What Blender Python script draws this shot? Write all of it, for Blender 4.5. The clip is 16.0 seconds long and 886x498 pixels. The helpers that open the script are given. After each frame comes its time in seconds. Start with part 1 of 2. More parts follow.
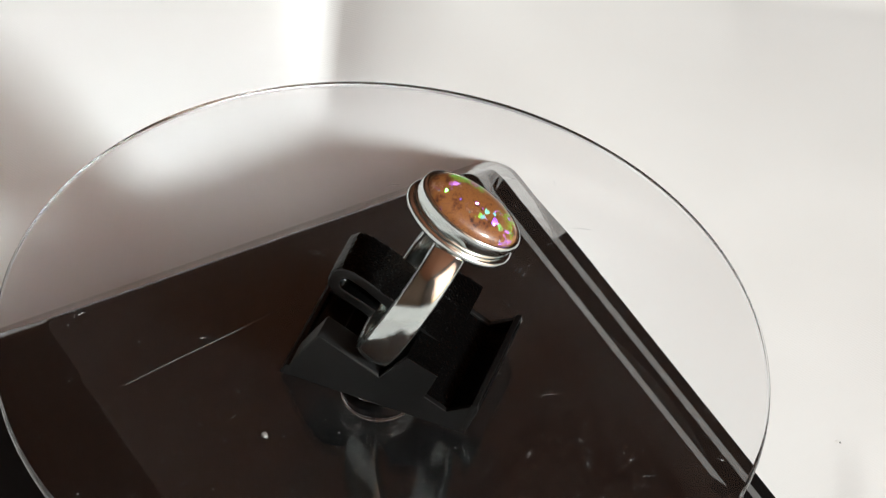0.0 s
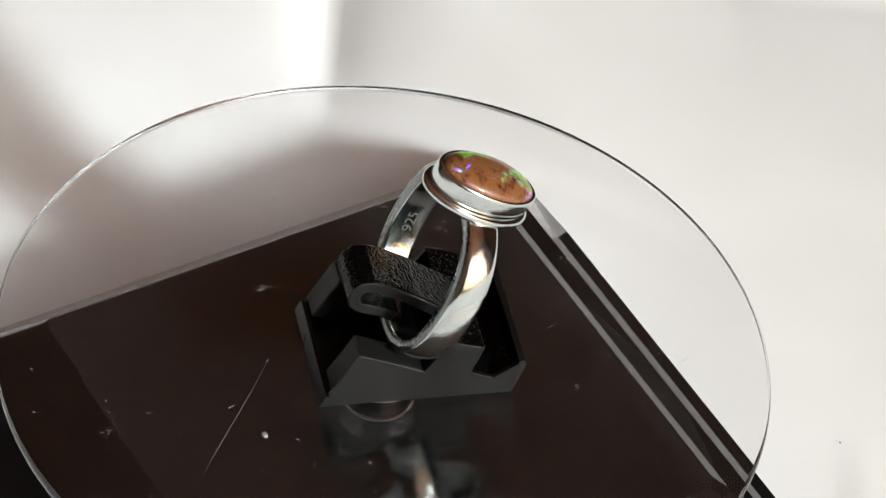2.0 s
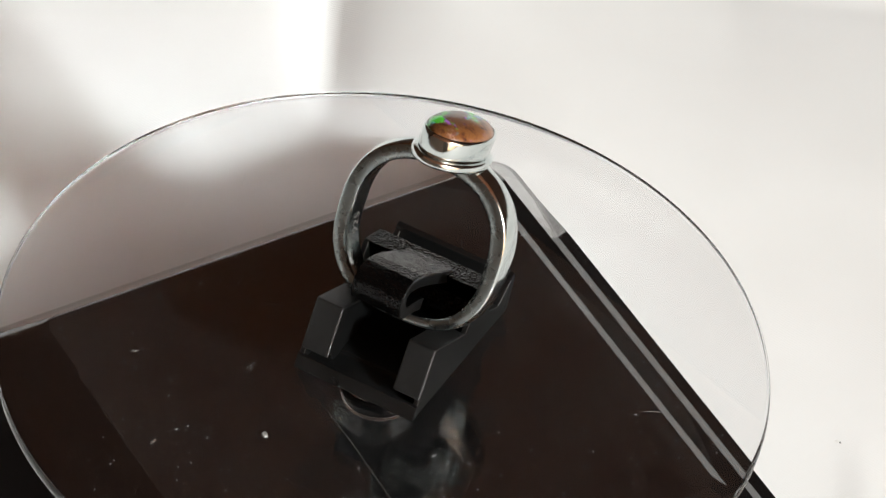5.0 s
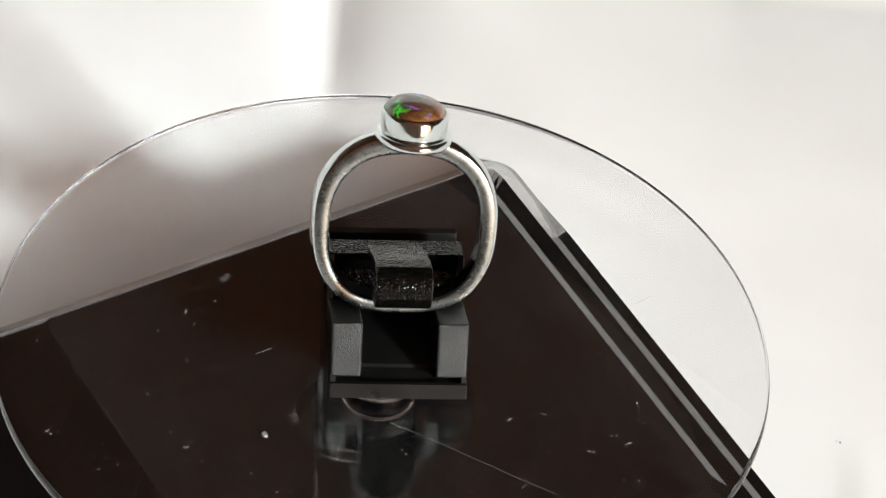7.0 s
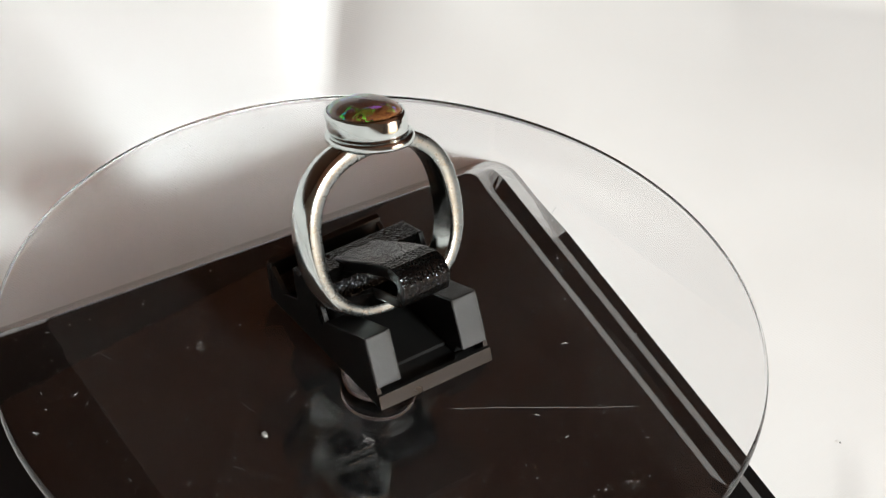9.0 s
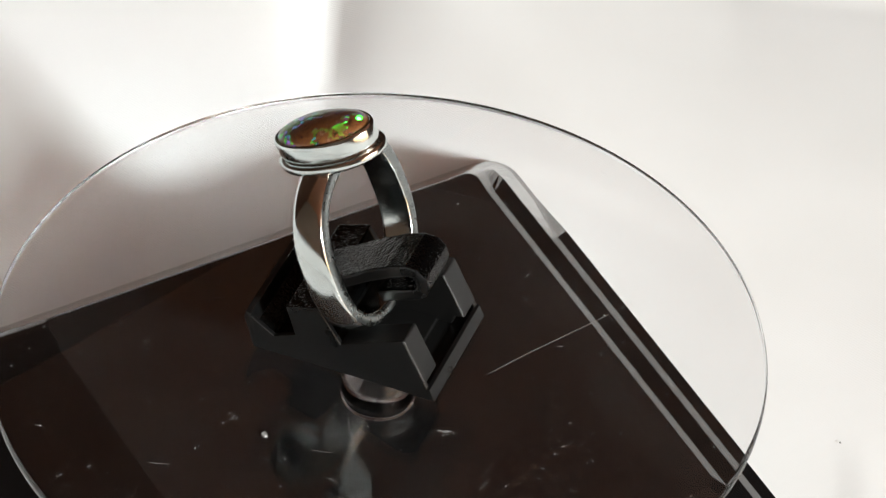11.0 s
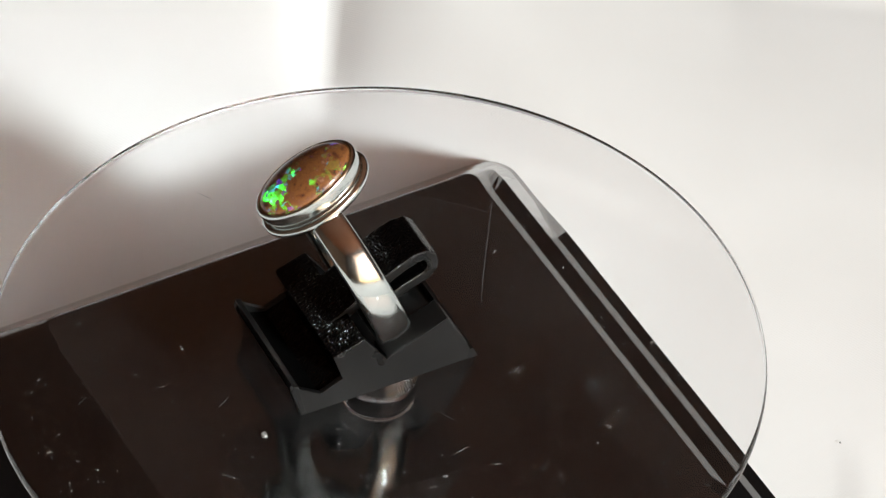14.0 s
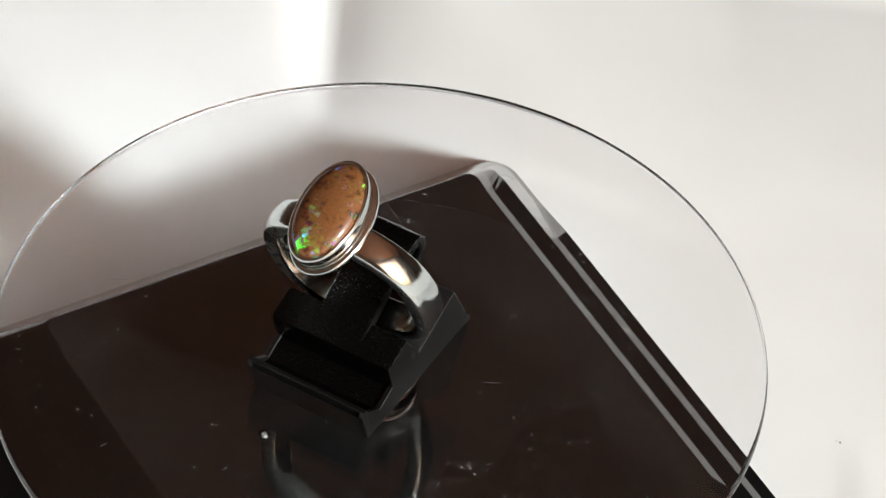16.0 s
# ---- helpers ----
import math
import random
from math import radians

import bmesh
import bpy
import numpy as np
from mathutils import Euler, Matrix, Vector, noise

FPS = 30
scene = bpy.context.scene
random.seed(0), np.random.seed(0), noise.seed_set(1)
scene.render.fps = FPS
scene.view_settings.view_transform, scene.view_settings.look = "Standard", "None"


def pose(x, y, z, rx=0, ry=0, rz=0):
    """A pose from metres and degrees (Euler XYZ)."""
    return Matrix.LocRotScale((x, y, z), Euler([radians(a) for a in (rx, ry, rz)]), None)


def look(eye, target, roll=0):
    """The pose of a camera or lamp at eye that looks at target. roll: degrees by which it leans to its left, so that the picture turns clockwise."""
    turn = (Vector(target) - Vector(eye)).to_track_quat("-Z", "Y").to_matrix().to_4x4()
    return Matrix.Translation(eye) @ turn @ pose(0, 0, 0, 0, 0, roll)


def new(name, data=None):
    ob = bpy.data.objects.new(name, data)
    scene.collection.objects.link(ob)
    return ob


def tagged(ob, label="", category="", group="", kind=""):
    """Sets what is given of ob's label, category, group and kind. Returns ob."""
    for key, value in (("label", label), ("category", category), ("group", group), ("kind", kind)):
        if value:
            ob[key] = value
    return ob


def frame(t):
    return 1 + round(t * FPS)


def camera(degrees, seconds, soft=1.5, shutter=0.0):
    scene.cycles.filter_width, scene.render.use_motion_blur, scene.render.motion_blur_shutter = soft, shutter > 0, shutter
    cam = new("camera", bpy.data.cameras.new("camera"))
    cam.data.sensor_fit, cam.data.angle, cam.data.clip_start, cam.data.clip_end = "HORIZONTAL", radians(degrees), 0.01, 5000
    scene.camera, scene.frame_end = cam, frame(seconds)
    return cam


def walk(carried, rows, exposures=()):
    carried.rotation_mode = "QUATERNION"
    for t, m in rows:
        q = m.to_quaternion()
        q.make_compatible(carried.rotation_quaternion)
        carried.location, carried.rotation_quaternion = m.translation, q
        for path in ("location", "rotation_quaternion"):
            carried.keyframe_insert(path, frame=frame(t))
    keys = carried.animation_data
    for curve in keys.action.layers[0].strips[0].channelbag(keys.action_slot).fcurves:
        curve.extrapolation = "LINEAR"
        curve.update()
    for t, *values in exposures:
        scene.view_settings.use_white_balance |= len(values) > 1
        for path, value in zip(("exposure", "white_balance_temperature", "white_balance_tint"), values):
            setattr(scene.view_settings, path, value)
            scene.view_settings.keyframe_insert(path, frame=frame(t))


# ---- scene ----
MM = 0.001
EYE = Vector((0.0, -0.3503, 0.3516))
PITCH, YAW, ROLL = radians(-43.614), radians(1.101), 5.441
AIM = Vector((math.sin(YAW) * math.cos(PITCH), math.cos(YAW) * math.cos(PITCH), math.sin(PITCH)))

cam = camera(13.23, 16.0, soft=1.4)
STAND = look(EYE, EYE + AIM, ROLL)
walk(cam, [(0.0, STAND), (16.0, STAND)], [(0.0, 0.36), (3.5, 0.38), (6.5, 0.48), (9.0, 0.44), (12.5, 0.48), (15.0, 0.38), (16.0, 0.36)])

# the turntable's angle, degrees by seconds
TURN_T = (0.0, 2.0, 4.2, 6.3, 7.7, 9.2, 11.3, 13.5, 16.0)
TURN_A = (0.0, 31.74, 67.01, 102.21, 124.01, 148.91, 182.75, 218.85, 258.69)
TURN_7 = float(np.interp(7.0, TURN_T, TURN_A))
# the disc sits a little askew on its axle
TILT = Vector((0.030623, -0.022741, 1.0)).normalized()
TILT = Vector((0, 0, 1)).rotation_difference(TILT).to_matrix().to_4x4()


def turn(t):
    return pose(0, 0, 0, 0, 0, float(np.interp(t, TURN_T, TURN_A))) @ TILT


# ---- world, sun, window ----
SUN_AZ, SUN_EL = radians(-46.0), radians(25.0)       # from +x, seen from above
TO_SUN = Vector((math.cos(SUN_AZ) * math.cos(SUN_EL), math.sin(SUN_AZ) * math.cos(SUN_EL), math.sin(SUN_EL)))
world = bpy.data.worlds.new("world")
scene.world = world
world.use_nodes = True
wn = world.node_tree
sky = wn.nodes.new("ShaderNodeTexSky")
sky.sky_type = "NISHITA"
sky.sun_disc = False
sky.sun_elevation = SUN_EL
sky.sun_rotation = math.pi / 2 - SUN_AZ
wn.nodes["Background"].inputs["Strength"].default_value = 0.05
wn.links.new(sky.outputs[0], wn.nodes["Background"].inputs["Color"])

sun_data = bpy.data.lights.new("sun", "SUN")
sun_data.energy = 4.7
sun_data.angle = radians(8)
sun_data.color = (0.88, 0.985, 1.0)
sun = new("sun", sun_data)
sun.matrix_world = look(TO_SUN * 3.0, (0, 0, 0))


# ---- materials ----
def material(name):
    m = bpy.data.materials.new(name)
    m.use_nodes = True
    return m, m.node_tree, m.node_tree.nodes["Principled BSDF"]


def node(tree, kind, **values):
    n = tree.nodes.new(kind)
    for k, v in values.items():
        n.inputs[k.replace("_", " ")].default_value = v
    return n


def coords(tree, scale=1.0):
    tc = tree.nodes.new("ShaderNodeTexCoord")
    mp = tree.nodes.new("ShaderNodeMapping")
    mp.inputs["Scale"].default_value = (scale, scale, scale)
    tree.links.new(tc.outputs["Object"], mp.inputs["Vector"])
    return mp.outputs["Vector"]


def noise_tex(tree, vec, scale, detail=4.0, rough=0.55):
    n = tree.nodes.new("ShaderNodeTexNoise")
    n.inputs["Scale"].default_value = scale
    n.inputs["Detail"].default_value = detail
    n.inputs["Roughness"].default_value = rough
    tree.links.new(vec, n.inputs["Vector"])
    return n.outputs["Fac"]


def ramp(tree, fac, stops):
    r = tree.nodes.new("ShaderNodeValToRGB")
    e = r.color_ramp.elements
    while len(e) < len(stops):
        e.new(0.5)
    for el, (p, c) in zip(e, stops):
        el.position = p
        el.color = c if len(c) == 4 else (*c, 1)
    tree.links.new(fac, r.inputs["Fac"])
    return r.outputs["Color"]


def bump(tree, height, strength, distance, bsdf):
    b = tree.nodes.new("ShaderNodeBump")
    b.inputs["Strength"].default_value = strength
    b.inputs["Distance"].default_value = distance
    tree.links.new(height, b.inputs["Height"])
    tree.links.new(b.outputs["Normal"], bsdf.inputs["Normal"])
    return b


def make_cloth():
    m, t, b = material("white_cloth")
    v = coords(t)
    big = noise_tex(t, v, 18, 3)
    t.links.new(ramp(t, big, [(0.3, (0.80, 0.785, 0.765)), (0.7, (0.86, 0.85, 0.835))]), b.inputs["Base Color"])
    b.inputs["Roughness"].default_value = 0.85
    b.inputs["Sheen Weight"].default_value = 0.15
    # threads: a close lattice of small raised knots
    mp = t.nodes.new("ShaderNodeMapping")
    mp.inputs["Rotation"].default_value = (0, 0, radians(34))
    t.links.new(v, mp.inputs["Vector"])
    knots = t.nodes.new("ShaderNodeTexVoronoi")
    knots.voronoi_dimensions = "2D"
    knots.inputs["Scale"].default_value = 2300
    knots.inputs["Randomness"].default_value = 0.2
    t.links.new(mp.outputs["Vector"], knots.inputs["Vector"])
    bump(t, knots.outputs["Distance"], 0.24, 0.00014, b)
    return m


def make_plastic(name, rough, grain, depth, base=0.012, gloss=0.4):
    m, t, b = material(name)
    v = coords(t)
    f = noise_tex(t, v, grain, 3)
    g = noise_tex(t, v, 90, 4)
    t.links.new(ramp(t, g, [(0.35, (base,) * 3), (0.7, (base * 1.8, base * 1.75, base * 1.7))]), b.inputs["Base Color"])
    r = t.nodes.new("ShaderNodeMapRange")
    r.inputs["To Min"].default_value = rough * 0.8
    r.inputs["To Max"].default_value = rough * 1.3
    t.links.new(g, r.inputs["Value"])
    t.links.new(r.outputs["Result"], b.inputs["Roughness"])
    b.inputs["Specular IOR Level"].default_value = gloss
    if depth > 0.00005:
        pits = t.nodes.new("ShaderNodeTexVoronoi")
        pits.feature = "SMOOTH_F1"
        pits.inputs["Scale"].default_value = grain
        t.links.new(v, pits.inputs["Vector"])
        bump(t, pits.outputs["Distance"], 1.0, depth, b)
    elif depth:
        bump(t, f, 0.9, depth, b)
    return m


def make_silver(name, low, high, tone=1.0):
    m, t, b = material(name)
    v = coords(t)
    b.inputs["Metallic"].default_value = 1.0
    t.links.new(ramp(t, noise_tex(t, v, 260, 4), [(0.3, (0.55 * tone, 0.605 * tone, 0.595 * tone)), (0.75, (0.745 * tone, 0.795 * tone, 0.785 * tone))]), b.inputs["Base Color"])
    r = t.nodes.new("ShaderNodeMapRange")
    r.inputs["To Min"].default_value = low
    r.inputs["To Max"].default_value = high
    t.links.new(noise_tex(t, v, 700, 5), r.inputs["Value"])
    t.links.new(r.outputs["Result"], b.inputs["Roughness"])
    bump(t, noise_tex(t, v, 1100, 4), 0.25, 0.00006, b)
    return m


def make_acrylic(name, rough=0.0):
    m, t, b = material(name)
    b.inputs["Transmission Weight"].default_value = 1.0
    b.inputs["IOR"].default_value = 1.49
    b.inputs["Roughness"].default_value = rough
    b.inputs["Base Color"].default_value = (0.985, 0.985, 0.99, 1)
    return m


def make_plain(name, color, rough=0.7, metal=0.0):
    m, t, b = material(name)
    v = coords(t)
    lo = [c * 0.85 for c in color]
    hi = [min(1, c * 1.12) for c in color]
    t.links.new(ramp(t, noise_tex(t, v, 300 if max(color) < 2 else 3, 4), [(0.3, lo), (0.7, hi)]), b.inputs["Base Color"])
    b.inputs["Roughness"].default_value = rough
    b.inputs["Metallic"].default_value = metal
    return m


def make_opal():
    m, t, b = material("boulder_opal")
    v = coords(t)
    brown = ramp(t, noise_tex(t, v, 620, 7, 0.68), [(0.34, (0.03, 0.009, 0.008)), (0.43, (0.13, 0.045, 0.017)), (0.51, (0.20, 0.08, 0.024)), (0.58, (0.15, 0.055, 0.024)), (0.67, (0.28, 0.14, 0.08))])
    t.links.new(brown, b.inputs["Base Color"])
    b.inputs["Roughness"].default_value = 0.38
    b.inputs["Specular IOR Level"].default_value = 0.3
    b.inputs["Coat Weight"].default_value = 0.55
    b.inputs["Coat Roughness"].default_value = 0.04
    # flakes: each cell is a tiny mirror with its own lean and its own colour
    cell = t.nodes.new("ShaderNodeTexVoronoi")
    cell.inputs["Scale"].default_value = 1500
    cell.inputs["Randomness"].default_value = 1.0
    warp = t.nodes.new("ShaderNodeTexNoise")
    warp.inputs["Scale"].default_value = 900
    t.links.new(v, warp.inputs["Vector"])
    shift = t.nodes.new("ShaderNodeVectorMath")
    shift.operation = "MULTIPLY_ADD"
    shift.inputs[1].default_value = (0.0012, 0.0012, 0.0012)
    t.links.new(warp.outputs["Color"], shift.inputs[0])
    t.links.new(v, shift.inputs[2])
    t.links.new(shift.outputs[0], cell.inputs["Vector"])
    sub = t.nodes.new("ShaderNodeVectorMath")
    sub.operation = "SUBTRACT"
    t.links.new(cell.outputs["Color"], sub.inputs[0])
    sub.inputs[1].default_value = (0.5, 0.5, 0.5)
    sc = t.nodes.new("ShaderNodeVectorMath")
    sc.operation = "MULTIPLY"
    sc.inputs[1].default_value = (0.55, 0.55, 0.3)
    t.links.new(sub.outputs[0], sc.inputs[0])
    turned = t.nodes.new("ShaderNodeVectorTransform")
    turned.vector_type, turned.convert_from, turned.convert_to = "VECTOR", "OBJECT", "WORLD"
    sep = t.nodes.new("ShaderNodeSeparateColor")
    t.links.new(cell.outputs["Color"], sep.inputs[0])
    # most flakes lean one way and are green; the rest lean the other way, blue to violet
    kind = t.nodes.new("ShaderNodeMath")
    kind.operation = "GREATER_THAN"
    kind.inputs[1].default_value = 0.6
    t.links.new(sep.outputs[2], kind.inputs[0])
    lean = t.nodes.new("ShaderNodeMix")
    lean.data_type = "VECTOR"
    lean.inputs["A"].default_value = (-0.76, -0.5, -0.55)
    lean.inputs["B"].default_value = (0.6, 0.22, -0.2)
    t.links.new(kind.outputs[0], lean.inputs["Factor"])
    leaning = t.nodes.new("ShaderNodeVectorMath")
    leaning.operation = "ADD"
    t.links.new(sc.outputs[0], leaning.inputs[0])
    t.links.new(lean.outputs["Result"], leaning.inputs[1])
    t.links.new(leaning.outputs[0], turned.inputs[0])
    geo = t.nodes.new("ShaderNodeNewGeometry")
    add = t.nodes.new("ShaderNodeVectorMath")
    add.operation = "ADD"
    t.links.new(geo.outputs["Normal"], add.inputs[0])
    t.links.new(turned.outputs[0], add.inputs[1])
    nrm = t.nodes.new("ShaderNodeVectorMath")
    nrm.operation = "NORMALIZE"
    t.links.new(add.outputs[0], nrm.inputs[0])
    green = ramp(t, sep.outputs[1], [(0.0, (0.01, 0.9, 0.03)), (0.8, (0.03, 0.95, 0.06)), (0.9, (0.02, 0.6, 0.9))])
    violet = ramp(t, sep.outputs[1], [(0.0, (0.35, 0.10, 1.0)), (0.35, (0.10, 0.10, 1.0)), (0.5, (0.5, 0.12, 0.9)), (0.7, (0.02, 0.6, 0.9)), (0.8, (0.1, 0.95, 0.1))])
    hues = t.nodes.new("ShaderNodeMix")
    hues.data_type = "RGBA"
    t.links.new(kind.outputs[0], hues.inputs["Factor"])
    t.links.new(green, hues.inputs[6])
    t.links.new(violet, hues.inputs[7])
    hue = hues.outputs[2]
    flake = t.nodes.new("ShaderNodeBsdfGlossy")
    flake.inputs["Roughness"].default_value = 0.22
    t.links.new(nrm.outputs[0], flake.inputs["Normal"])
    mask = ramp(t, noise_tex(t, v, 340, 3), [(0.53, (0, 0, 0)), (0.57, (0.6, 0.6, 0.6))])
    tint = t.nodes.new("ShaderNodeVectorMath")
    tint.operation = "MULTIPLY"
    t.links.new(hue, tint.inputs[0])
    t.links.new(mask, tint.inputs[1])
    t.links.new(tint.outputs[0], flake.inputs["Color"])
    mix = t.nodes.new("ShaderNodeAddShader")
    t.links.new(b.outputs[0], mix.inputs[0])
    t.links.new(flake.outputs[0], mix.inputs[1])
    t.links.new(mix.outputs[0], t.nodes["Material Output"].inputs["Surface"])
    return m


CLOTH = make_cloth()
GLOSS_BLACK = make_plastic("gloss_black_plastic", 0.03, 900, 0.0, 0.004, 0.68)
GRAINED_BLACK = make_plastic("grained_black_plastic", 0.12, 3400, 0.00011, 0.001, 0.17)
FINE_BLACK = make_plastic("fine_grained_black_plastic", 0.34, 10000, 0.000055, 0.005, 0.42)
SMOOTH_BLACK = make_plastic("satin_black_plastic", 0.28, 2600, 0.000012, 0.003, 0.36)
SILVER = make_silver("polished_silver", 0.05, 0.23)
# satin finish, its colour darkened to hold down the sun's glare
DIMMED_SATIN_SILVER = make_silver("dimmed_satin_silver", 0.2, 0.36, 0.42)
ACRYLIC = make_acrylic("clear_acrylic")
SAWN_ACRYLIC = make_acrylic("sawn_acrylic", 0.5)
OPAL = make_opal()
DUST = make_plain("pale_dust", (0.47, 0.46, 0.44))
SCRATCH = make_plain("scratched_acrylic", (0.13, 0.125, 0.12), 0.4)
CRUMB = make_plain("pale_crumb", (0.13, 0.127, 0.12))
# colours of the unseen room, picked for bounced light and reflections
GREY_SURROUND = make_plain("grey_surround", (0.34, 0.37, 0.37), 0.8)
FLOOR_BOUNCE = make_plain("brown_floor_bounce", (0.70, 0.34, 0.17), 0.6)
DARK_SURROUND = make_plain("dark_brown_surround", (0.07, 0.045, 0.036), 0.6)
CEILING_BOUNCE = make_plain("brown_ceiling_bounce", (0.54, 0.33, 0.23), 0.6)
OXIDE = make_plain("darkened_silver", (0.07, 0.065, 0.06), 0.6, 0.3)


# ---- mesh helpers ----
def part(name, bm, mat, parent=None, label="", smooth=False, m=None):
    """One bmesh as one mesh object, under a thing or a part."""
    bmesh.ops.recalc_face_normals(bm, faces=bm.faces)
    me = bpy.data.meshes.new(name)
    bm.to_mesh(me)
    bm.free()
    me.materials.append(mat)
    if smooth:
        for p in me.polygons:
            p.use_smooth = True
    ob = new(name, me)
    if parent:
        ob.parent = parent
    if m is not None:
        ob.matrix_basis = m
    if label:
        tagged(ob, label)
    return ob


def second_finish(ob, mat, axis, least):
    """The faces that look along an axis take another finish."""
    ob.data.materials.append(mat)
    for p in ob.data.polygons:
        if abs(p.normal[axis]) > least:
            p.material_index = 1
            p.use_smooth = False


def bevelled(bm, width, segments=2, angle=30):
    edges = [e for e in bm.edges if len(e.link_faces) == 2 and e.calc_face_angle(0) > radians(angle)]
    if edges:
        bmesh.ops.bevel(bm, geom=edges, offset=width, segments=segments, profile=0.6, affect="EDGES")
    return bm


def prism_x(outline, x0, x1, bevel=0.0, segments=2):
    """An outline of (y, z) in mm drawn out along x."""
    bm = bmesh.new()
    a = [bm.verts.new((x0 * MM, y * MM, z * MM)) for y, z in outline]
    b = [bm.verts.new((x1 * MM, y * MM, z * MM)) for y, z in outline]
    n = len(outline)
    bm.faces.new(a)
    bm.faces.new(b[::-1])
    for i in range(n):
        bm.faces.new((a[i], b[i], b[(i + 1) % n], a[(i + 1) % n]))
    bmesh.ops.recalc_face_normals(bm, faces=bm.faces)
    if bevel:
        bevelled(bm, bevel * MM, segments)
    return bm


def lathe(profile, n=64, sx=1.0, sy=1.0):
    """A profile of (r, z) in mm turned about z; closed when it begins and ends off the axis."""
    bm = bmesh.new()
    rings = []
    for r, z in profile:
        if r < 1e-6:
            rings.append([bm.verts.new((0, 0, z * MM))])
        else:
            rings.append([bm.verts.new((sx * r * MM * math.cos(2 * math.pi * i / n), sy * r * MM * math.sin(2 * math.pi * i / n), z * MM)) for i in range(n)])
    for a, b in zip(rings, rings[1:]):
        for i in range(n):
            j = (i + 1) % n
            if len(a) == 1 and len(b) > 1:
                bm.faces.new((a[0], b[i], b[j]))
            elif len(b) == 1 and len(a) > 1:
                bm.faces.new((a[i], b[0], a[j]))
            elif len(a) > 1:
                bm.faces.new((a[i], b[i], b[j], a[j]))
    return bm


def empty(name):
    return new(name)


# ---- setting: cloth, unseen added room ----
GROUND = -26.0                                   # mm, the cloth under the base
TOP = -11.0                                      # mm, the base's top
SIDE = pose(0.00019, -0.00047, 0, 0, 0, 33.0)             # the base is turned on the cloth


def cloth_height(x, y):
    z = 0.25 * noise.noise((x * 0.03, y * 0.03, 1.7)) + 0.7 * noise.noise((x * 0.012, y * 0.012, 5.1))
    far = min(1.0, max(0.0, (y - 60.0) / 45.0))
    far = far * far * (3 - 2 * far)
    # a crease that runs away from the turntable
    d = x + 10.2 + 0.065 * (y - 60)
    z -= far * 4.5 * math.exp(-(math.sqrt(d * d + 2.6) - 1.6) / (7.5 if d > 0 else 2.2))
    # soft folds beside it
    left = min(1.0, max(0.0, (-x - 12.0) / 30.0))
    z += far * left * 0.12 * math.sin(0.16 * x + 0.07 * y)
    # the far side sinks away beyond the turntable
    fall = min(50.0, max(0.0, y - 62.0))
    z -= 0.0013 * fall * fall * min(1.0, max(0.0, (x - 5.0) / 45.0))
    e = (x - 52 + 0.55 * (y - 20)) / 9.0
    z += 0.5 * math.exp(-e * e)
    return z


def build_cloth():
    bm = bmesh.new()
    xs = [-700, -450, -300, -220] + list(np.arange(-160, 160.1, 2.0)) + [220, 300, 450, 700]
    ys = [-500, -350, -220, -150] + list(np.arange(-100, 220.1, 2.0)) + [280, 360, 500, 700]
    grid = [[bm.verts.new((x * MM, y * MM, (GROUND + cloth_height(x, y) * (1.0 if abs(x) < 200 and -120 < y < 240 else 0.0)) * MM)) for x in xs] for y in ys]
    # flat under the base
    for row in grid:
        for v in row:
            if math.hypot(v.co.x, v.co.y) < 0.066:
                v.co.z = min(v.co.z, GROUND * MM)
    for a, b in zip(grid, grid[1:]):
        for i in range(len(xs) - 1):
            bm.faces.new((a[i], a[i + 1], b[i + 1], b[i]))
    return tagged(part("ground", bm, CLOTH, smooth=True), "white woven cloth spread with a soft crease", "cloth", kind="structure")


def box(x0, x1, y0, y1, z0, z1, bm=None):
    bm = bm or bmesh.new()
    v = [bm.verts.new((x, y, z)) for z in (z0, z1) for y in (y0, y1) for x in (x0, x1)]
    for f in ((0, 2, 3, 1), (4, 5, 7, 6), (0, 1, 5, 4), (2, 6, 7, 3), (0, 4, 6, 2), (1, 3, 7, 5)):
        bm.faces.new([v[i] for i in f])
    return bm


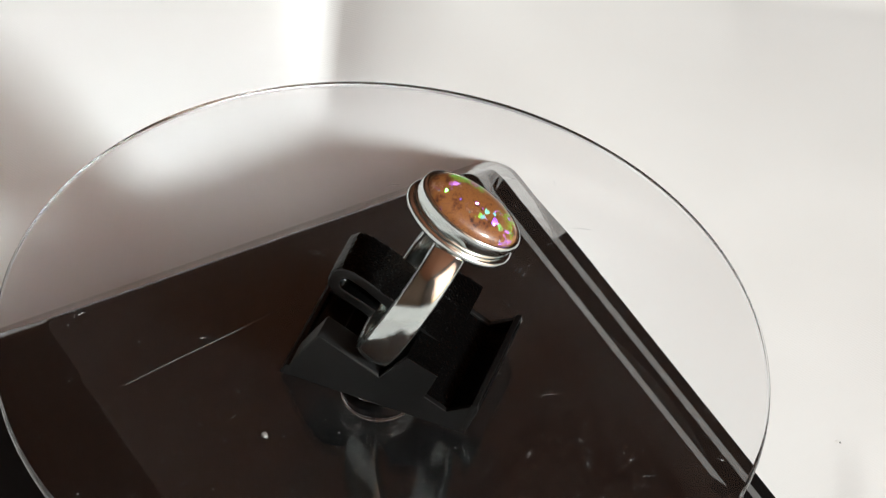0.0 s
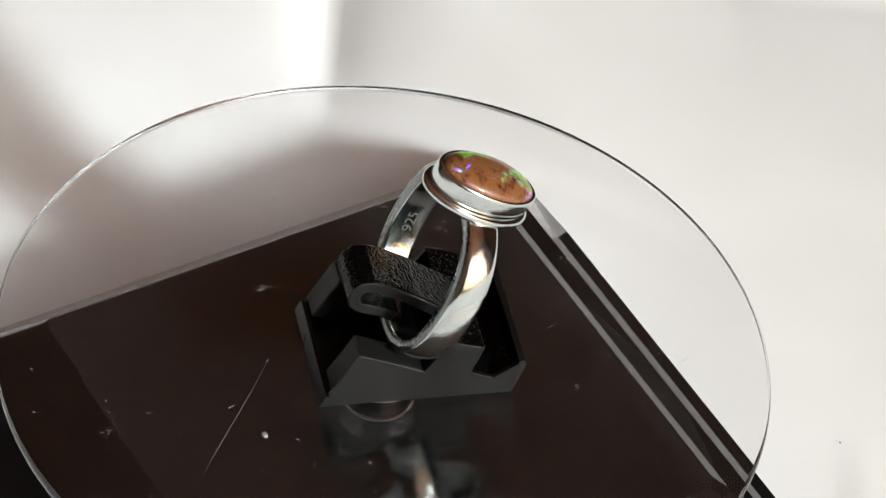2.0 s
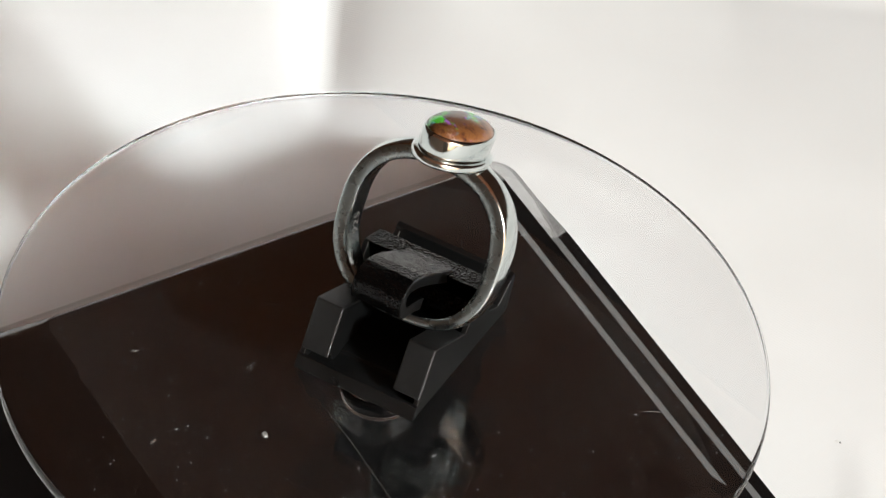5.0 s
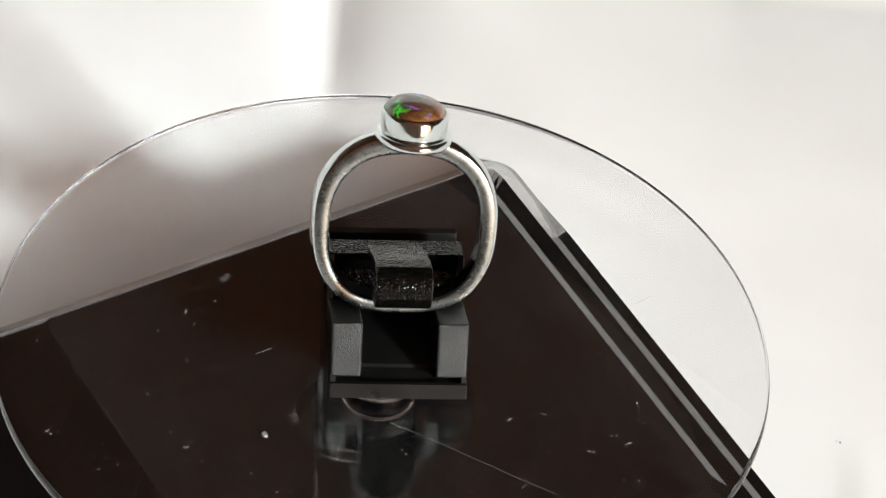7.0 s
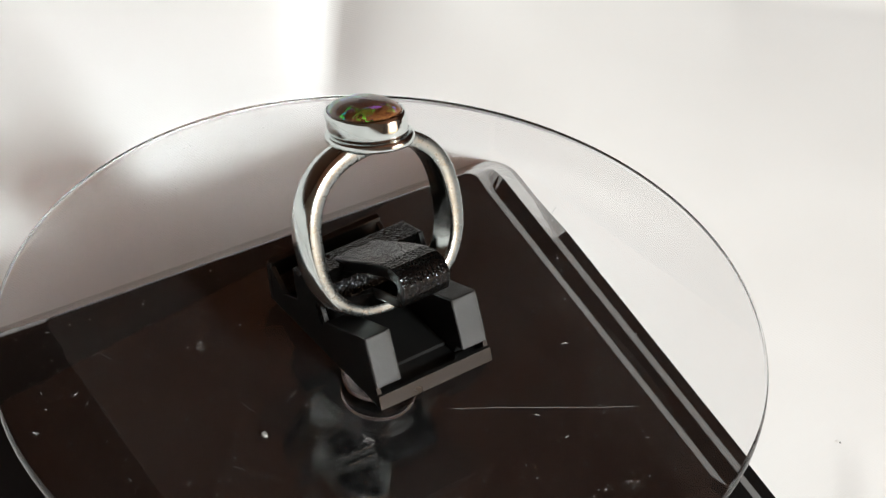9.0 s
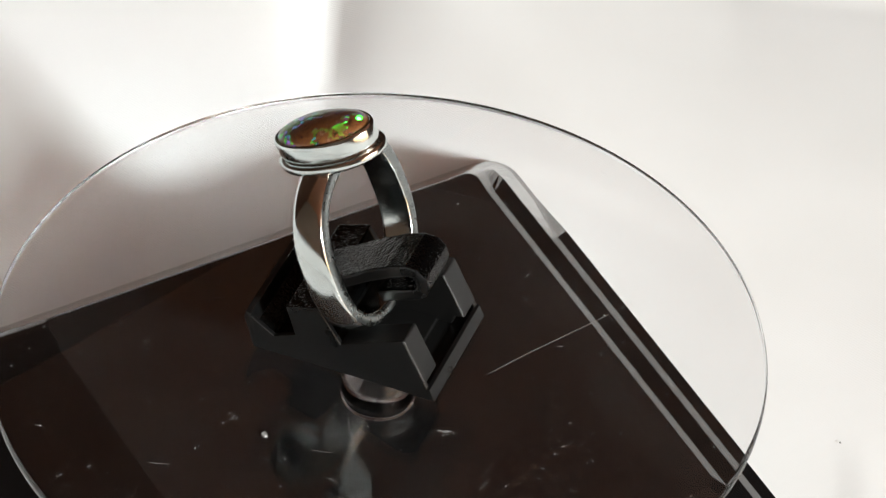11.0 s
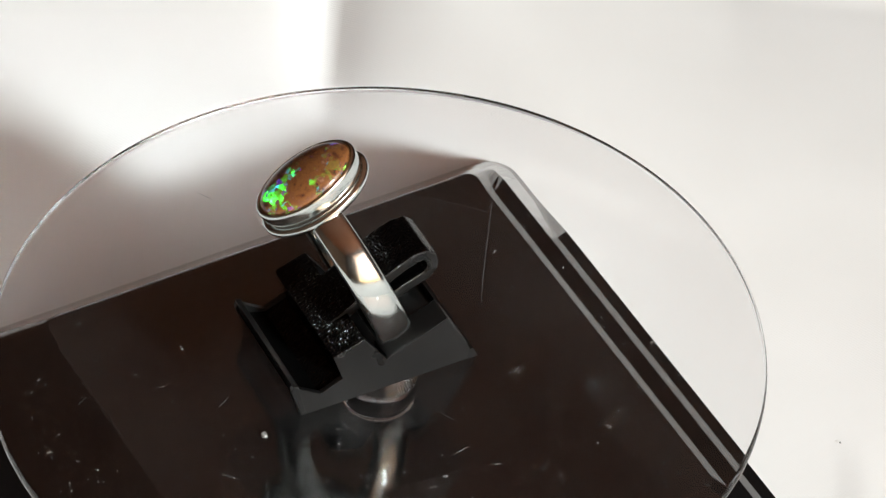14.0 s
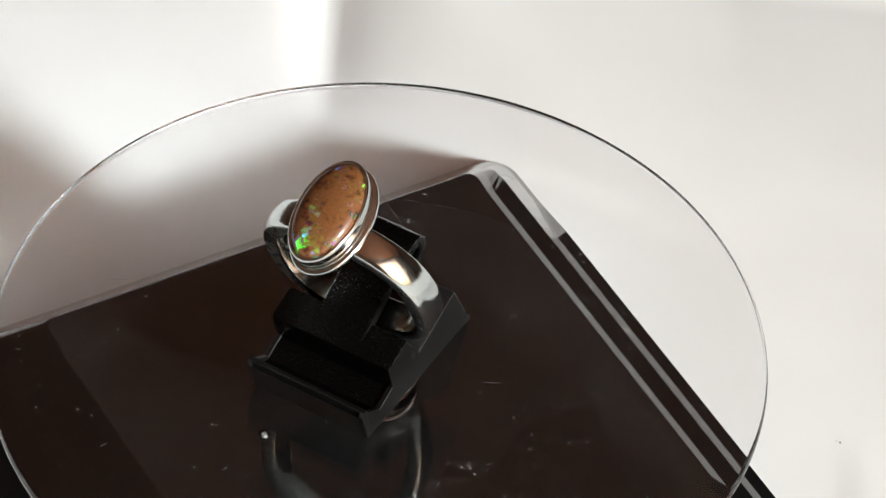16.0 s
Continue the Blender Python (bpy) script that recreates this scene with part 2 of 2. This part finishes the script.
def build_room():
    """Unseen walls added to shape bounce and reflections; the window looks towards the sun."""
    room = pose(0, 0, 0, 0, 0, math.degrees(SUN_AZ))
    z0, z1, w, th = -0.78, 1.62, 1.5, 0.12
    zs = 1.5 * math.tan(SUN_EL)
    a, b, lo, hi = -0.75, 0.75, zs - 0.75, zs + 0.72
    bm = box(w, w + th, -w, a, z0, z1)
    box(w, w + th, b, w, z0, z1, bm)
    box(w, w + th, a, b, z0, lo, bm)
    box(w, w + th, a, b, hi, z1, bm)
    tagged(part("wall_east", bm, GREY_SURROUND, m=room), "unseen added grey wall with a window opening", "wall", kind="structure")
    tagged(part("wall_west", box(-w - th, -w, -w, w, z0, z1), DARK_SURROUND, m=room), "unseen added wall, dark brown for the reflections", "wall", kind="structure")
    tagged(part("wall_north", box(-w, w, w, w + th, z0, z1), DARK_SURROUND, m=room), "unseen added wall, dark brown for the reflections", "wall", kind="structure")
    tagged(part("wall_south", box(-w, w, -w - th, -w, z0, z1), GREY_SURROUND, m=room), "unseen added wall, grey for the reflections", "wall", kind="structure")
    tagged(part("ceiling", box(-w, w, -w, w, z1, z1 + th), CEILING_BOUNCE, m=room), "unseen added ceiling, brown to bounce warm light", "ceiling", kind="structure")
    tagged(part("floor", box(-w, w, -w, w, z0 - th, z0), FLOOR_BOUNCE, m=room), "unseen added floor, brown to bounce warm light", "floor", kind="structure")
    # added fill lamp in the opening, orange so that the shade turns brown
    lamp = bpy.data.lights.new("warm_fill", "AREA")
    lamp.shape = "RECTANGLE"
    lamp.size, lamp.size_y = 1.45, 1.4
    lamp.energy = 9.5
    lamp.color = (1.0, 0.52, 0.28)
    ob = new("warm_fill", lamp)
    c = room @ Vector((w + th * 0.5, 0, zs))
    ob.matrix_world = look(c, room @ Vector((0, 0, zs)))


# ---- turntable ----
def build_base():
    base = tagged(empty("turntable"), "glossy black plastic turntable with a clear acrylic disc on top", "turntable")
    half = 32.8
    bm = bmesh.new()
    # each side: an edge-on profile (out, down), stepped in the middle of two sides, plain at the corners
    stepped = [(0, 0), (0.2, 0.15), (1.6, 1.15), (1.75, 1.22), (4.35, 1.77), (4.5, 1.85), (6.25, 3.1), (6.4, 3.18), (8.3, 3.65), (8.45, 15.0)]
    plain = [(0, 0), (0.4, 0.2), (4.3, 4.2), (4.7, 4.6), (7.0, 7.0), (7.3, 7.3), (13.1, 13.1), (13.4, 13.4), (14.6, 14.6), (14.8, 15.0)]
    top_loop, foot_loop = [], []
    for k in range(4):
        ca, sa = round(math.cos(k * math.pi / 2)), round(math.sin(k * math.pi / 2))
        rows = []
        stations = [-1, -0.98, -0.96, -0.94, -0.92, -0.88, -0.84, -0.8, -0.7, -0.62, -0.5, 0, 0.3, 0.4, 0.48, 0.55, 0.62, 0.7, 0.76, 0.8, 0.84, 0.88, 0.92, 0.94, 0.96, 0.98, 1]
        for s in stations:
            # the steps on one side run out before its far corner
            inner = {0: (1.0 - s) / 0.16, 1: 0.0, 2: 0.0, 3: (s - 0.5) / 0.42}[k]
            outer = {0: (0.78 - s) / 0.3, 1: 0.0, 2: 0.0, 3: (s - 0.5) / 0.42}[k]
            row = []
            for i, ((o1, h1), (o2, h2)) in enumerate(zip(stepped, plain)):
                g = min(1, max(0, inner if i < 6 else outer))
                o, h = o2 + (o1 - o2) * g, h2 + (h1 - h2) * g
                n, e = half + o, s * (half + o)
                # rounded corners, wider towards the foot
                r = 1.8 + 0.2 * o
                if abs(e) > n - r:
                    th = (abs(e) - (n - r)) / r * math.pi / 4
                    n, e = n - r + r * math.cos(th), math.copysign(n - r + r * math.sin(th), e)
                row.append(bm.verts.new(((ca * n - sa * e) * MM, (sa * n + ca * e) * MM, (TOP - h) * MM)))
            rows.append(row)
        for a, b in zip(rows, rows[1:]):
            for i in range(len(a) - 1):
                bm.faces.new((a[i], a[i + 1], b[i + 1], b[i]))
        top_loop += [row[0] for row in rows[:-1]]
        foot_loop += [row[-1] for row in rows[:-1]]
    bm.faces.new(top_loop)
    bm.faces.new(foot_loop)
    bmesh.ops.remove_doubles(bm, verts=bm.verts, dist=0.00002)
    # the stepped side is not quite square to the others
    for v in bm.verts:
        v.co.x += 0.0253 * (v.co.y + 0.0048) * min(1, max(0, v.co.x / (half * MM)))
    part("body", bm, GLOSS_BLACK, base, "glossy black body with flared stepped sides", m=SIDE)
    # clear hub between the base and the disc, with its axle
    part("hub", bevelled(lathe([(0, TOP + 0.02), (3.9, TOP + 0.02), (4.4, TOP + 0.15), (4.75, TOP + 0.45), (4.93, TOP + 0.85), (5.0, TOP + 1.4), (5.0, -2.3), (4.3, -2.3), (4.3, TOP + 1.9), (4.1, TOP + 1.3), (3.6, TOP + 1.0), (0, TOP + 1.0)], 48), 0.05 * MM, 1), ACRYLIC, base, "clear acrylic hub", True).visible_shadow = False
    part("axle", lathe([(0, TOP + 1.1), (1.9, TOP + 1.1), (1.9, -2.4), (0, -2.4)], 32), GLOSS_BLACK, base, "black axle inside the hub", True)
    return base


def strip(bm, points, width, z):
    """A thin raised thread along points, mm."""
    rows = []
    for i, p in enumerate(points):
        a, b = points[max(0, i - 1)], points[min(len(points) - 1, i + 1)]
        d = Vector((b[0] - a[0], b[1] - a[1])).normalized()
        w = width * (0.25 if i in (0, len(points) - 1) else 1.0) / 2
        rows.append([bm.verts.new(((p[0] - d.y * s * w) * MM, (p[1] + d.x * s * w) * MM, (z + h) * MM)) for s, h in ((-1, 0.0), (0, width * 0.6), (1, 0.0))])
    for a, b in zip(rows, rows[1:]):
        for j in range(2):
            bm.faces.new((a[j], a[j + 1], b[j + 1], b[j]))


def sliver(points, width):
    bm = bmesh.new()
    strip(bm, points, width, 0.01)
    return bm


def hair(bm, rnd, x, y, length):
    d, bend = rnd.uniform(0, 6.28), rnd.uniform(-1.6, 1.6)
    pts = []
    for k in range(6):
        pts.append((x, y))
        x += length / 5 * math.cos(d)
        y += length / 5 * math.sin(d)
        d += bend / 5 * rnd.uniform(0.2, 2.2)
    strip(bm, pts, rnd.uniform(0.022, 0.045), 0.01)


def speck(bm, rnd, x, y, size):
    n = 6
    ring = [bm.verts.new(((x + size / 2 * rnd.uniform(0.5, 1.2) * math.cos(k * 1.047)) * MM, (y + size / 2 * rnd.uniform(0.5, 1.2) * math.sin(k * 1.047)) * MM, 0.005 * MM)) for k in range(n)]
    top = bm.verts.new((x * MM, y * MM, (0.01 + size * 0.4) * MM))
    for k in range(n):
        bm.faces.new((ring[k], ring[(k + 1) % n], top))


def build_disc(turntable):
    """The clear disc, with a polished edge; it turns on the body."""
    rim = [(50.2 + 0.45 * math.cos(a), -0.9 + 0.9 * math.sin(a)) for a in np.linspace(math.pi / 2, -math.pi / 2, 13)]
    bm = lathe([(0, 0)] + rim + [(0, -1.8)], 240)
    bmesh.ops.translate(bm, verts=bm.verts, vec=(0.4 * MM, -0.3 * MM, 0))
    disc = part("disc", bm, ACRYLIC, turntable, "clear acrylic disc with a polished edge, dust and scratches")
    # the lower part of the edge is left matt
    disc.data.materials.append(SAWN_ACRYLIC)
    for p in disc.data.polygons:
        p.use_smooth = abs(p.normal.z) < 0.999
        p.material_index = int(-0.98 < p.normal.z < -0.35)
    disc.visible_shadow = False
    # one long scratch, a few short ones, and dust
    part("scratch", sliver([(-14.2, 3.9), (-19.0, -0.5), (-24.4, -5.1), (-28.5, -8.6), (-32.0, -11.8)], 0.055), SCRATCH, disc, "long pale scratch")
    rnd = random.Random(5)
    for i in range(9):
        r, a, d = 14 + 34 * rnd.random(), rnd.uniform(0, 6.28), rnd.uniform(0, 6.28)
        x, y, n = r * math.cos(a), r * math.sin(a), rnd.uniform(0.8, 2.6)
        part("scratch", sliver([(x, y), (x + n * 0.5 * math.cos(d), y + n * 0.5 * math.sin(d) + 0.06), (x + n * math.cos(d), y + n * math.sin(d))], 0.06), SCRATCH, disc)
    bm = bmesh.new()
    for i in range(520):
        r, a = 13 + 35 * math.sqrt(rnd.random()), rnd.uniform(0, 6.28)
        speck(bm, rnd, r * math.cos(a), r * math.sin(a), rnd.choice((0.08, 0.1, 0.1, 0.13, 0.16, 0.22)))
    for i in range(80):
        r, a = 13 + 35 * math.sqrt(rnd.random()), rnd.uniform(0, 6.28)
        hair(bm, rnd, r * math.cos(a), r * math.sin(a), rnd.uniform(0.3, 1.1))
    for x, y in ((-10.0, 15.3), (-11.2, 30.0), (17.8, 16.0), (30.4, 3.7), (-39.8, -0.3)):
        for k in range(5):
            hair(bm, rnd, x + rnd.gauss(0, 0.4), y + rnd.gauss(0, 0.4), rnd.uniform(0.3, 0.9))
    tagged(part("dust", bm, DUST, disc, "pale specks and curled fibres of dust"), kind="stuff")
    return disc


# ---- ring clip, in its own frame: x across, y towards its tail, z up, mm ----
CLIP = pose(1.26 * MM, 2.69 * MM, 0, 0, 0, 6.0)


def thick_path(path, thick):
    """An outline round a path of (y, z), half of thick to each side."""
    left, right = [], []
    for i, p in enumerate(path):
        a, b = path[max(0, i - 1)], path[min(len(path) - 1, i + 1)]
        d = Vector((b[0] - a[0], b[1] - a[1])).normalized()
        n = Vector((-d.y, d.x)) * thick / 2
        left.append((p[0] + n.x, p[1] + n.y))
        right.append((p[0] - n.x, p[1] - n.y))
    return left + right[::-1]


def build_clip():
    clip = tagged(empty("ring_clip"), "black moulded plastic ring clip standing on the clear disc", "ring clip")
    side = [(-12.55, 0), (-8.05, 8.75), (0.4, 5.0), (3.6, 9.95), (7.9, 8.5), (6.6, 4.25), (9.7, 2.85), (13.6, 5.6), (13.85, 4.8), (12.5, 0)]
    for x0 in (-8.75, 8.05):
        part("side_plate", prism_x(side, x0, x0 + 0.7, 0.06, 1), SMOOTH_BLACK, clip, m=CLIP)
    part("floor_plate", prism_x([(-12.4, 0.02), (-12.4, 0.7), (-7.75, 0.75), (-7.6, 1.15), (12.2, 1.2), (12.2, 0.02)], -8.1, 8.1, 0.06, 1), SMOOTH_BLACK, clip, m=CLIP)
    part("front_lip", prism_x([(-12.8, 0.0), (-12.05, 1.75), (-11.5, 1.75), (-11.4, 0.0)], -8.8, 8.8, 0.07), SMOOTH_BLACK, clip, m=CLIP)
    part("tail_lip", prism_x([(11.8, 0.5), (12.9, 5.6), (13.7, 5.75), (12.6, 0.5)], -8.78, 8.78, 0.15), SMOOTH_BLACK, clip, m=CLIP)
    part("tail_face", prism_x([(12.62, 0.1), (13.74, 4.6), (13.84, 4.6), (12.75, 0.1)], -8.0, 8.0), GLOSS_BLACK, clip, m=CLIP)
    part("tail_floor", prism_x([(6.4, 0.6), (6.4, 3.9), (9.7, 2.45), (12.4, 3.4), (12.4, 0.6)], -8.1, 8.1), GRAINED_BLACK, clip, m=CLIP)
    for x0, x1 in ((-8.745, -4.8), (4.8, 8.745)):
        pad = [(-11.5, 2.5), (-8.25, 8.85), (0.35, 5.1), (0.35, 0.7), (-9.7, 0.7), (-10.2, 2.2)]
        second_finish(part("pad", prism_x(pad, x0, x1, 0.35, 3), FINE_BLACK, clip, m=CLIP), SMOOTH_BLACK, 0, 0.9)
    # the cross block overhangs its foot, front and back
    block = [(3.6, 10.1), (8.05, 8.6), (6.7, 4.2), (6.6, 0.7), (3.0, 0.7), (3.0, 4.6), (4.5, 6.6)]
    second_finish(part("cross_block", prism_x(block, -8.745, 8.745, 0.15), GRAINED_BLACK, clip, m=CLIP), SMOOTH_BLACK, 0, 0.6)
    path = [(6.2, 8.3), (4.4, 9.3), (2.0, 10.9), (-1.0, 13.0), (-4.0, 14.8), (-6.2, 15.7), (-7.4, 15.7), (-8.2, 15.0), (-8.5, 13.9),
            (-8.35, 12.9), (-7.7, 12.2), (-6.4, 11.7), (-4.5, 11.0), (-2.8, 10.1)]
    tongue = part("tongue", prism_x(thick_path(path, 1.75), -3.6, 3.6, 0.3), GRAINED_BLACK, clip, "grained springy tongue curled over the band", m=CLIP)
    second_finish(tongue, SMOOTH_BLACK, 0, 0.6)
    return clip


# ---- opal ring ----
RING = CLIP @ pose(0.25 * MM, -2.1 * MM, 5.6 * MM, -21.7, 0.4, 0)
SETTING = CLIP @ pose(1.0 * MM, 6.75 * MM, 29.5 * MM, -26.0, 1.2, 0) @ pose(0, 0, -24.9 * MM)


def build_ring():
    ring = tagged(empty("opal_ring"), "silver ring with an oval brown opal held in the clip", "ring")
    # band: a slightly square hoop, domed outside and flat inside
    bm = bmesh.new()
    n, rows = 96, []
    for i in range(n):
        a = 2 * math.pi * i / n
        ca, sa = math.cos(a), math.sin(a)
        p = 2.32 if sa > 0 else 2.32 - 0.3 * sa
        k = (abs(ca) ** p + abs(sa) ** p) ** (-1 / p)
        top = max(0.0, sa)
        thick = 2.45 - 0.5 * max(0, -sa)
        half = 2.2 - 0.1 * top
        rx, rz = 12.05 * k, 12.1 * k
        row = []
        for y, o in ((-1.05, thick * 0.55), (-1.03, thick * 0.36), (-0.98, 0.5), (-0.92, 0.34), (-0.7, 0.2), (-0.4, 0.06), (0, 0), (0.4, 0.06), (0.7, 0.2), (0.92, 0.34), (0.98, 0.5), (1.03, thick * 0.36), (1.05, thick * 0.55), (1.03, thick * 0.75), (0.98, thick - 0.18), (0.9, thick - 0.04), (0.78, thick), (-0.78, thick), (-0.9, thick - 0.04), (-0.98, thick - 0.18), (-1.03, thick * 0.75)):
            row.append(bm.verts.new(((rx - o) * ca * MM, y * half * MM, (12.1 + (rz - o) * sa) * MM)))
        rows.append(row)
    for i in range(n):
        a, b = rows[i], rows[(i + 1) % n]
        for j in range(len(a)):
            k = (j + 1) % len(a)
            bm.faces.new((a[j], a[k], b[k], b[j]))
    band = part("band", bm, SILVER, ring, smooth=True, m=RING)
    # the band's sides take the rougher silver, darkened where sun would whiten them
    band.data.materials.append(DIMMED_SATIN_SILVER)
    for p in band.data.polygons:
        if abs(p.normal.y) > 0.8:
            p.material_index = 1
    # the silver mark inside the band
    font = bpy.data.curves.new("hallmark", "FONT")
    font.body, font.size, font.align_x, font.align_y, font.extrude = "925", 2.1 * MM, "CENTER", "CENTER", 0.02 * MM
    tmp = new("hallmark", font)
    me = bpy.data.meshes.new_from_object(tmp.evaluated_get(bpy.context.evaluated_depsgraph_get()))
    bpy.data.objects.remove(tmp)
    me.materials.append(OXIDE)
    for v in me.vertices:
        a = radians(196) - v.co.x / (10.2 * MM)
        k = (abs(math.cos(a)) ** 2.35 + abs(math.sin(a)) ** 2.35) ** (-1 / 2.35)
        o = 2.45 + 0.01 + v.co.z / MM
        v.co = ((12.05 * k - o) * math.cos(a) * MM, -v.co.y, (12.1 + (12.1 * k - o) * math.sin(a)) * MM)
    mark = new("hallmark", me)
    mark.parent = ring
    mark.matrix_basis = RING
    tagged(mark, "dark stamped silver mark 925")
    # bezel: flange, wall and rolled rim round the stone
    z = 22.9
    foot = [(0, z - 0.25), (0.96, z - 0.25), (1.0, z - 0.15), (1.015, z + 0.2), (1.015, z + 0.65), (0.995, z + 0.82), (0.94, z + 0.92), (0, z + 0.92)]
    part("bezel_foot", lathe(foot, 96, 4.75, 7.55), SILVER, ring, "silver foot plate under the bezel", True, SETTING)
    prof = [(0.3, z + 0.9), (0.935, z + 0.9), (0.945, z + 1.25), (0.965, z + 1.5), (0.965, z + 2.4), (0.98, z + 3.4),
            (0.965, z + 3.75), (0.93, z + 3.92), (0.895, z + 3.88), (0.87, z + 3.6)]
    bez = part("bezel", lathe(prof, 96, 4.35, 7.4), SILVER, ring, smooth=True, m=SETTING)
    dome = [(0.89, 3.3)] + [(0.885 * math.cos(a), 3.72 + 1.65 * math.sin(a)) for a in np.linspace(0.0, math.pi / 2 - 0.02, 12)] + [(0, 5.38)]
    part("stone", lathe([(r, z + h) for r, h in dome], 96, 4.35, 7.4), OPAL, ring, "polished brown boulder opal with green and violet flashes", True, SETTING)
    return ring


def build_crumb(x, y, z, size, seed):
    rnd = random.Random(seed)
    bm = bmesh.new()
    bmesh.ops.create_icosphere(bm, subdivisions=2, radius=size * MM)
    for v in bm.verts:
        v.co *= rnd.uniform(0.6, 1.25)
        v.co.z *= 0.35
        v.co.x *= 0.75
    return part("crumb", bm, CRUMB, m=pose(x * MM, y * MM, z * MM, 0, 0, 20), smooth=True)


build_cloth()
build_room()
TURNTABLE = build_base()
tagged(build_crumb(-14.3, -8.5, TOP + 0.2, 0.62, 2), "pale crumb lying on the black base", "crumb")
tagged(build_crumb(63.8, 13.7, GROUND + 0.3, 0.16, 4), "dark speck lying on the white cloth", "speck").data.materials[0] = OXIDE
DISC = build_disc(TURNTABLE)
RING_CLIP = build_clip()
OPAL_RING = build_ring()


def motions():
    """The disc turns on its axle and carries the clip and the ring."""
    times = [0.5 * i for i in range(33)]
    walk(DISC, [(t, turn(t)) for t in times])
    for thing in (RING_CLIP, OPAL_RING):
        walk(thing, [(t, turn(t) @ pose(0, 0, 0, 0, 0, -TURN_7)) for t in times])


motions()
